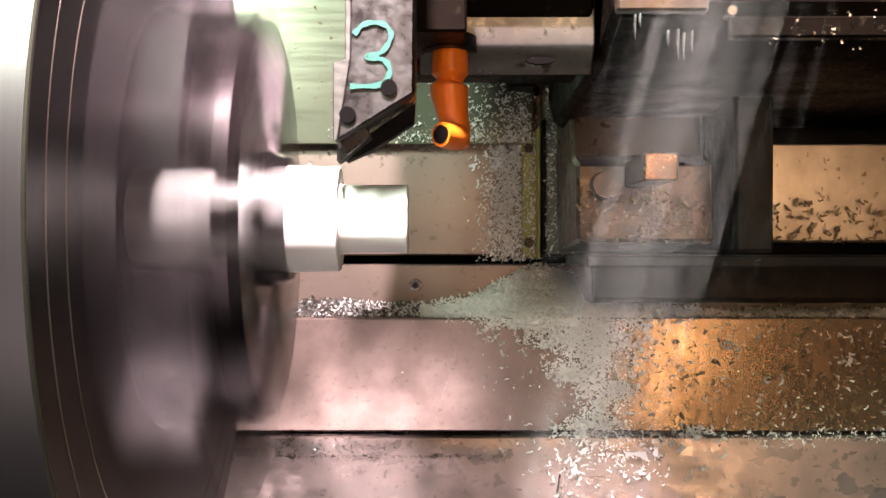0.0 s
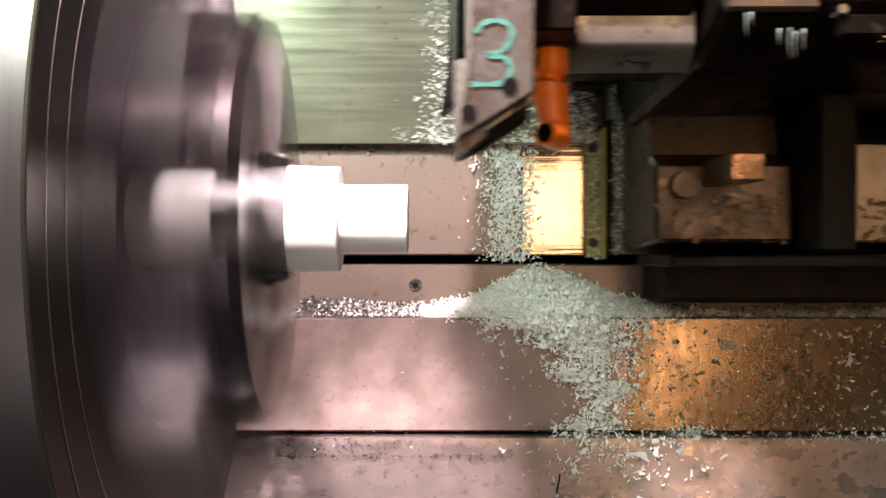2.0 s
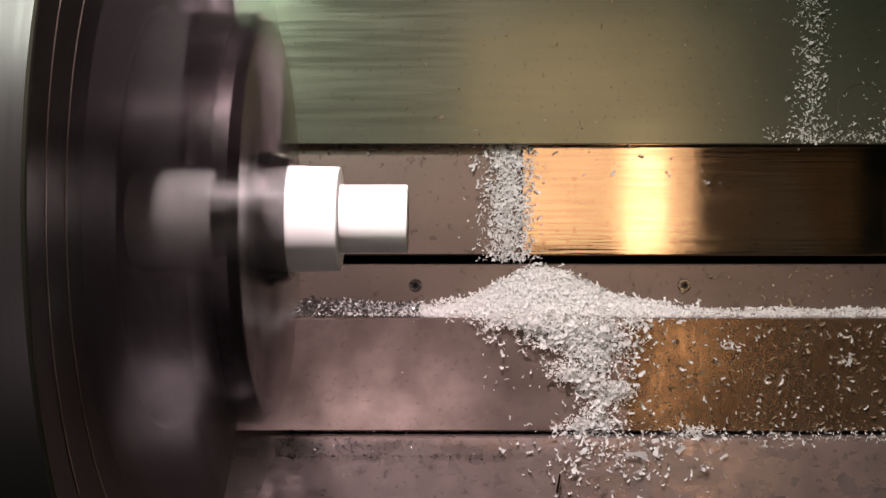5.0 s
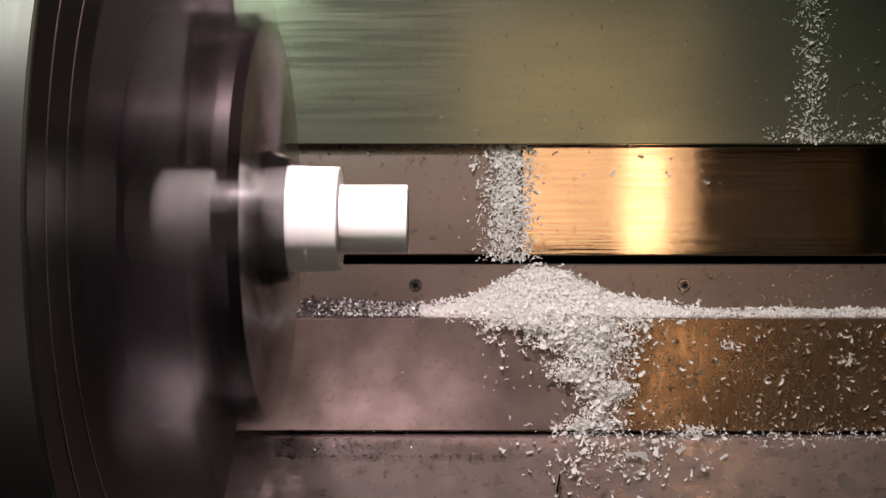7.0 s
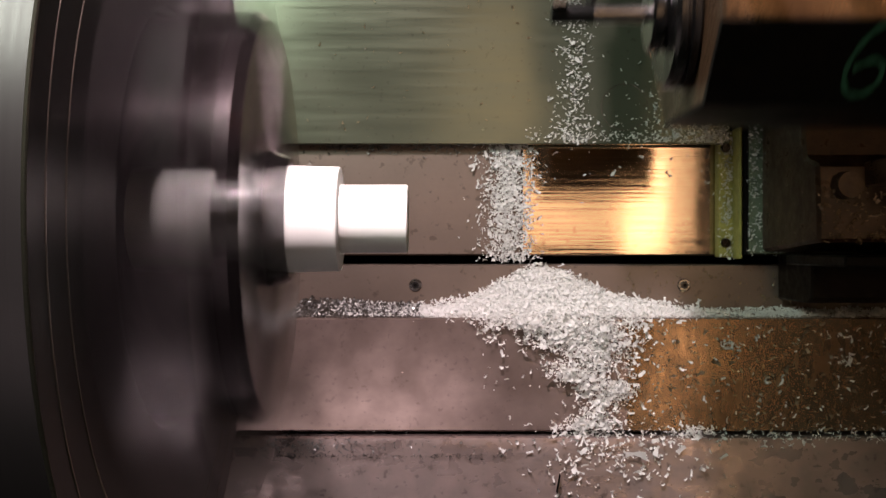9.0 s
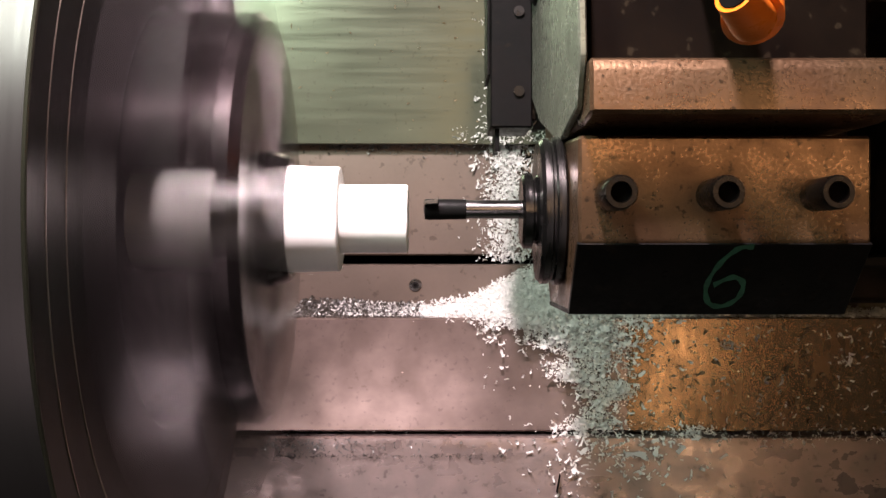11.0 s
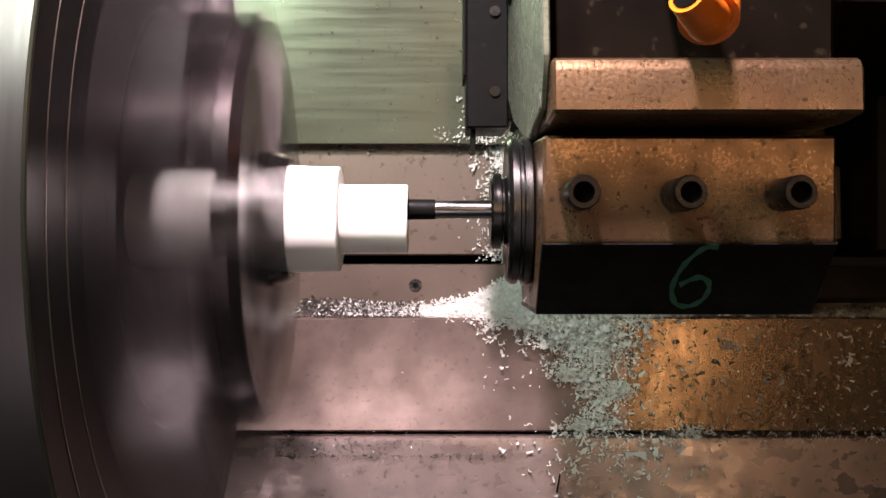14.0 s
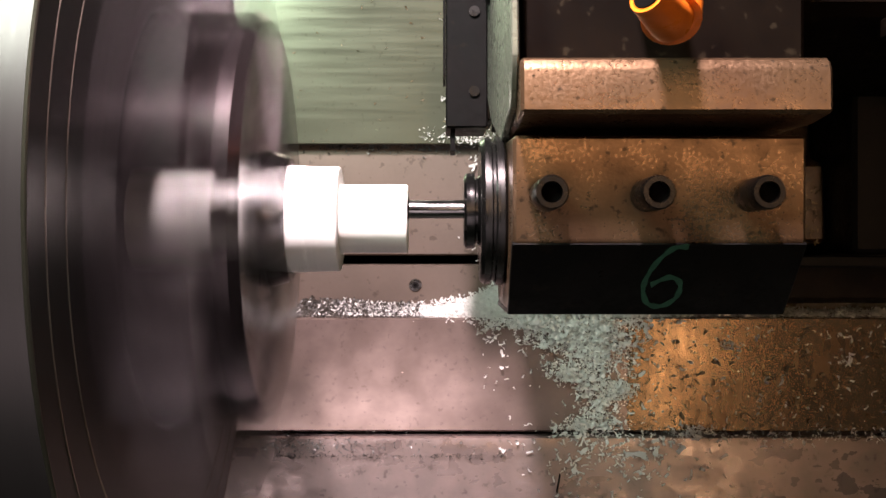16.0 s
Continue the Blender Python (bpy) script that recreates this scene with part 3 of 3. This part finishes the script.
for dx, dz, dl in ((0.2195, 0.0965, 0.010), (0.2330, 0.0900, 0.007), (0.2372, 0.0905, 0.013), (0.2395, 0.0890, 0.011), (0.2430, 0.0900, 0.009), (0.2215, 0.0970, 0.006)):
    part("drip", tube([(dx, 0.3040, dz), (dx - 0.0004, 0.3035, dz - dl * 0.5), (dx - 0.0002, 0.3033, dz - dl)], [0.0007, 0.0005, 0.0001], 8), DRIP, turret, "hanging pale drip of coolant residue", BACK)

# ---- chips ----
rng = np.random.default_rng(7)


def flakes(name, pts, normals, sizes, mat, label, m=None, lift=0.3, group=""):
    """Curled shavings strewn at points, each a bent strip of its own."""
    n = len(pts)
    pts, normals = np.asarray(pts, float) * (1, DEEP, 1), np.asarray(normals, float)
    L = np.asarray(sizes)[:, None]
    t = rng.normal(size=(n, 3))
    t -= normals * (t * normals).sum(1)[:, None] * rng.uniform(0.3, 1.0, (n, 1))
    t /= np.linalg.norm(t, axis=1)[:, None]
    w = np.cross(t, normals + 0.5 * rng.normal(size=(n, 3)))
    w /= np.linalg.norm(w, axis=1)[:, None]
    u = np.cross(w, t)
    curl = rng.uniform(0.8, 3.6, (n, 1))
    verts = []
    for k in range(4):
        a = (k / 3 - 0.5) * curl
        c = pts + normals * L * lift + L / curl * (np.sin(a) * t + (1 - np.cos(a)) * u)
        wid = L * (0.11 + 0.18 * rng.uniform(0, 1, (n, 1))) * rng.uniform(0.35, 1.0, (n, 1))
        verts += [c + w * wid, c - w * wid]
    v = np.stack(verts, 1).reshape(-1, 3)
    base = np.arange(n)[:, None] * 8
    f = np.concatenate([base + np.array(q) for q in ((0, 1, 3, 2), (2, 3, 5, 4), (4, 5, 7, 6))], 0)
    data = bpy.data.meshes.new(name)
    data.from_pydata(v.tolist(), [], f.tolist())
    data.materials.append(mat)
    for p in data.polygons:
        p.use_smooth = True
    ob = new(name, data)
    ob.matrix_basis = m or S
    return tagged(ob, label, "plastic chips", group, "stuff")


F = 1305.0   # for depths in units of DEEP
FRONT = np.array((0.0, -1.0, 0.0))


def at(px, py, y):
    """Places at depth y, from the angles of sight."""
    px, py = np.asarray(px, float), np.asarray(py, float)
    return np.stack([(px - 784) / F * y, np.full(px.shape, y) if np.ndim(y) == 0 else y, (441 - py) / F * y], -1)


def strew(name, px, py, y, size, mat, label, m=None, lift=0.3):
    p = at(px, py, y)
    return flakes(name, p, np.tile(FRONT, (len(p), 1)), rng.gamma(6, size / 6, len(p)), mat, label, m, lift)


# heap on the ledge
def ridge(name, hx, hy, mat, label):
    """A bank of chips on the ledge, lying against the gutter plate, with its crest at the given line of sight."""
    bm = bmesh.new()
    rows = []
    gx = np.linspace(hx[0], hx[-1], 220)
    for x, yt in zip(gx, np.interp(gx, hx, hy)):
        zt = (441 - yt) / F * 0.52
        row = []
        for u in np.linspace(0, 1, 22):
            bump = (0.0030 * noise.noise((x * 0.030, u * 4, 0)) + 0.0016 * noise.noise((x * 0.11, u * 11, 3))) * min(1, 4 * u)
            z = zt + (-0.0445 - zt) * (u ** 0.8) + bump
            row.append(bm.verts.new(((x - 784) / F * 0.505, min(0.5215, 0.5215 - 0.040 * u - bump), z - 0.0022)))
        row.append(bm.verts.new((row[0].co.x, 0.5215, -0.0448)))
        rows.append(row)
    for a, b in zip(rows, rows[1:]):
        for k in range(23):
            j = (k + 1) % 23
            bm.faces.new((a[k], a[j], b[j], b[k]))
    return piece(name, bm, mat, label, "plastic chips", "stuff")


def bank(name, x, hx, hy, size, mat, label, lift=0.3):
    n = len(x)
    zt = (441 - np.interp(x, hx, hy)) / F * 0.52
    u = rng.uniform(0, 1, n)
    p = np.stack([(x - 784) / F * 0.505, 0.5215 - 0.040 * u, zt + (-0.0445 - zt) * u ** 0.8], -1)
    flakes(name, p, np.tile(np.array((0, -0.7, 0.7)), (n, 1)), rng.gamma(6, size / 6, n), mat, label, None, lift)


HX = [745, 800, 850, 900, 935, 960, 1000, 1050, 1100, 1180, 1240]
HY = [541, 532, 517, 492, 474, 469, 480, 503, 525, 534, 546]
LX, LY = [514, 530, 580, 640, 700, 760], [552, 531, 530, 534, 538, 541]
RX, RY = [1220, 1300, 1390, 1460, 1560, 1640], [545, 549, 545, 550, 547, 549]
ridge("chip_heap", HX, HY, HEAP, "heap of white plastic chips on the bed ledge")
ridge("grit_bank", LX, LY, GRIME_AND_SHADE, "bank of dark grit and chips in the gutter")
ridge("chip_bank", RX, RY, HEAP, "thin bank of white chips along the gutter")
bank("grit_flakes", rng.uniform(516, 750, 1700), LX, LY, 0.0024, GRIME_AND_SHADE, "dark grit flakes in the gutter")
bank("gutter_chips", 516 + 244 * rng.uniform(0, 1, 620) ** 0.45, LX, LY, 0.0024, CHIP, "white chips among dark grit in the gutter", 0.5)
bank("gutter_chips", rng.uniform(516, 740, 260), LX, LY, 0.0022, CHIP_MIX, "metal chips among the grit", 0.5)
bank("gutter_chips", rng.uniform(1220, 1640, 1500), RX, RY, 0.0024, CHIP, "thin row of white chips along the gutter")
n = 14000
hx = np.clip(rng.normal(985, 95, n), 748, 1238)
zt = (441 - np.interp(hx, HX, HY)) / F * 0.52
u = rng.uniform(0, 1, n)
hp = np.stack([(hx - 784) / F * 0.505, 0.5215 - 0.040 * u, zt + (-0.0445 - zt) * u ** 0.8], -1)
flakes("chip_heap_flakes", hp, np.tile(np.array((0, -0.7, 0.7)), (n, 1)), rng.gamma(6, 0.0024 / 6, n), CHIP, "loose white plastic chips covering the heap", None, rng.uniform(-0.5, 1.1, (n, 1)))


# spill down the apron
knots = 250
kv = rng.uniform(0, 1, knots) ** 2.4
kx = np.interp(kv, [0, 0.3, 0.6, 0.75, 1], [1010, 1025, 1060, 1055, 1045]) + rng.normal(0, 1, knots) * np.interp(kv, [0, 0.3, 0.6, 0.75, 1], [62, 46, 26, 16, 30])
each = rng.integers(2, 18, knots)
n = int(each.sum())
v = np.repeat(kv, each)
strew("spilled_chips", np.repeat(kx, each) + rng.normal(0, 9, n), 568 + 195 * v + rng.normal(0, 7, n), 0.479, 0.0027, CHIP, "white chips spilled down the steel plate", None, rng.uniform(0.2, 1.6, (n, 1)))
n = 260
strew("spilled_chips", rng.normal(1055, 45, n), rng.normal(755, 16, n), 0.478, 0.0024, CHIP, "white chips caught on the plate joint")
n = 260
strew("spilled_chips", rng.normal(1090, 75, n), np.clip(770 + rng.gamma(1.6, 28, n), 770, 900), 0.474, 0.0034, CHIP, "white chips scattered on the lower plate")
for cx, cy, cw, ch, n in ((1012, 662, 16, 8, 240), (1095, 688, 17, 9, 260), (1063, 712, 9, 12, 180), (1042, 755, 20, 9, 300), (1000, 598, 34, 11, 420), (1068, 600, 26, 14, 420), (930, 572, 36, 6, 200), (1050, 635, 26, 12, 320), (1225, 762, 22, 7, 90), (1355, 790, 10, 8, 40), (1285, 612, 7, 6, 26), (1495, 640, 6, 6, 20), (1410, 785, 20, 6, 50), (1120, 815, 26, 12, 90), (1255, 815, 12, 18, 50)):
    strew("chip_clump", rng.normal(cx, cw, n), rng.normal(cy, ch, n), 0.478, 0.0026, CHIP, "small clump of white chips on the plate", None, rng.uniform(0.2, 1.8, (n, 1)))
n = 700
strew("ledge_chips", rng.normal(985, 75, n), rng.normal(568, 5, n), 0.4785, 0.0023, CHIP, "white chips spilling over the ledge", None, 0.6)
n = 120
strew("spilled_chips", rng.uniform(830, 1120, n), 568 + rng.gamma(1.5, 40, n), 0.479, 0.003, CHIP, "single white chips on the steel plate")
n = 420
strew("wet_chips", rng.uniform(1110, 1640, n), rng.uniform(572, 775, n), 0.479, 0.0027, CHIP_WET, "oily brown chips stuck to the steel plate", None, 0.15)
n = 170
strew("spilled_chips", rng.uniform(1110, 1600, n), 575 + rng.uniform(0, 1, n) * 195, 0.479, 0.0029, CHIP, "single white chips on the stained plate")
n = 260
strew("joint_chips", rng.uniform(1130, 1640, n), 772 + rng.normal(0, 7, n), 0.476, 0.0024, CHIP, "chips lodged along the plate joint")
n = 220
strew("wet_chips", rng.uniform(1080, 1640, n), rng.uniform(470, 555, n), 0.521, 0.0024, CHIP_WET, "oily brown chips stuck to the gutter plate", None, 0.15)

n = 420
strew("dark_flakes", 455 + rng.gamma(1.6, 70, n), rng.normal(788, 9, n), 0.4745, 0.0016, CHIP_MIX, "dark grime and swarf along the plate's upper edge", None, 0.15)
n = 260
strew("dark_flakes", rng.uniform(450, 890, n), rng.normal(808, 2.2, n), 0.4735, 0.0014, GRIME_AND_SHADE, "line of dark grime on the lower plate", None, 0.1)
# These flakes draw in the shadow gap below the sheet cover.
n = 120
strew("dark_flakes", rng.uniform(530, 900, n), 257 + rng.gamma(1.4, 3, n), 0.5305, 0.0018, GRIME_AND_SHADE, "dark flakes for the shade line under the cover's edge", None, 0.1)
sliver = piece("dark_sliver", slab([((985 - 784) / F * 0.47, -0.1555), ((991 - 784) / F * 0.47, -0.1440), ((992 - 784) / F * 0.47, -0.1442), ((987 - 784) / F * 0.47, -0.1556)], 0.4695, 0.4725, 0.0), DARK, "thin dark sliver on the lower plate", "metal sliver", "")

# band of chips on the way cover's end
n = 2300
strew("way_chips", rng.normal(897, 21, n) + 8 * np.sin(np.linspace(0, 9, n)), rng.uniform(258, 462, n), 0.5305, 0.0027, CHIP, "band of white chips across the bed way")
n = 160
strew("way_chips", rng.uniform(560, 900, n), 258 + rng.gamma(1.4, 4, n), 0.5305, 0.003, CHIP_MIX, "small chips under the sheet cover's edge")
n = 26
strew("way_chips", rng.uniform(940, 1300, n), rng.normal(300, 18, n), 0.5345, 0.0024, CHIP, "single chips on the polished way")

# chips that ride on the carriage, drawn where it stands at 9 s
riders = []
n = 520
riders.append(strew("cover_chips", rng.normal(1016, 17, n), rng.uniform(-60, 255, n), 0.5238, 0.0024, CHIP, "streak of white chips on the green cover"))
n = 800
riders.append(strew("cover_chips", 1290 - rng.gamma(1.6, 38, n), 255 - rng.gamma(1.6, 40, n), 0.5238, 0.0024, CHIP, "white chips gathered by the wiper"))
n = 240
riders.append(strew("cover_chips", rng.uniform(930, 1290, n), 252 - rng.gamma(1.3, 9, n), 0.5238, 0.0025, CHIP, "white chips along the cover's lower edge"))
n = 90
riders.append(strew("cover_specks", rng.uniform(300, 1000, n), rng.uniform(-100, 250, n), 0.5238, 0.0024, CHIP_WET, "dark specks on the green cover", None, 0.1))
n = 650
riders.append(strew("apron_chips", 1322 + rng.gamma(1.5, 22, n), rng.uniform(40, 455, n), 0.5103, 0.0024, CHIP, "white chips stuck to the oily apron"))
n = 300
riders.append(strew("wiper_chips", rng.normal(1288, 8, n), rng.uniform(215, 458, n), 0.5255, 0.0025, CHIP, "white chips caught by the wiper"))
n = 260
riders.append(strew("casting_chips", rng.uniform(1450, 1680, n), 330 + rng.uniform(0, 100, n), 0.4275, 0.0029, CHIP_WET, "oily chips on the brown casting"))
n = 330
riders.append(strew("slide_chips", rng.uniform(1705, 2500, n), rng.uniform(355, 428, n), 0.4555, 0.0045, CHIP_WET, "oily chips on the polished slide"))

lifted = [strew("housing_chips", rng.uniform(1960, 2240, 24), rng.uniform(15, 95, 24), 0.3045, 0.0014, CHIP_WET, "single chips stuck to the oily turret housing")]

# shavings thrown across the front as the tool leaves the cut
n = 320
fv = rng.uniform(-0.3, 1, n)
falling = strew("falling_shavings", 1270 - 190 * fv + rng.normal(0, 75, n), 560 * fv, 0.235, 0.0035, CHIP, "long plastic shavings flying down past the carriage")


def motions():
    """All that moves: the spinning chuck, the carriage and the turret."""
    travel = [(0, -0.1401), (0.5, -0.1432), (1.0, -0.1456), (1.15, -0.1460), (1.5, -0.1298), (2.0, -0.0943), (2.5, -0.0509), (2.7, -0.0225), (3.0, 0.0312), (3.3, 0.0872), (3.5, 0.1186), (3.75, 0.1560), (4.0, 0.1685), (7.75, 0.1685), (8.0, 0.1620), (8.4, 0.0943), (8.5, 0.0751),
              (8.75, 0.028), (9.0, 0.0), (9.2, -0.0008), (9.9, -0.0010), (10.3, -0.020), (10.7, -0.048), (11.0, -0.0520), (11.3, -0.0529), (11.5, -0.0538), (12.0, -0.0556), (12.5, -0.0568), (13.0, -0.0596), (13.5, -0.0623), (14.0, -0.0647), (14.5, -0.0674), (15.0, -0.0700), (15.5, -0.0728), (16.0, -0.0755)]
    rise = [(0, 0.0), (1.15, 0.0), (1.5, 0.0012), (2.0, 0.0007), (2.5, 0.0008), (2.6, 0.007), (3.0, 0.0430), (3.1, 0.0523), (3.5, 0.090), (3.9, 0.120), (4.3, 0.125), (8.2, 0.125), (8.5, 0.120), (8.8, 0.097), (9.0, 0.0806), (9.2, 0.0636), (9.6, 0.029), (9.95, 0.002), (10.2, 0.0), (11.3, 0.0), (11.5, 0.0012), (12.0, 0.0010), (12.5, 0.0), (16, 0.0)]
    turns = [(0, -130), (4.5, -130), (5.2, -65), (5.9, 0), (16, 0)]

    def value(rows, t):
        return float(np.interp(t, [r[0] for r in rows], [r[1] for r in rows]))

    times = sorted({r[0] for r in travel + rise})
    walk(carriage, [(t, S @ pose(value(travel, t), 0, 0)) for t, _ in travel])
    for ob in riders:
        walk(ob, [(t, S @ pose(value(travel, t), 0, 0)) for t, _ in travel])
    walk(housing, [(t, S @ pose(0.30 + value(travel, t), 0.40, 0.20 + value(rise, t))) for t in times])
    both = sorted({r[0] for r in travel + rise + turns})
    walk(turret, [(t, S @ pose(TUR_X + value(travel, t), TUR_Y, TUR_Z + value(rise, t), value(turns, t))) for t in both])
    for ob in lifted:
        walk(ob, [(t, S @ pose(value(travel, t), 0, value(rise, t))) for t in times])
    walk(falling, [(0, S), (0.1, S @ pose(-0.16, 0.06, -0.60)), (16, S @ pose(-0.16, 0.06, -0.60))])
    for ob in (chuck, work):
        walk(ob, [(k / FPS, S @ pose(-0.0975, AXIS_Y, AXIS_Z, 88 * k)) for k in range(481)])


motions()
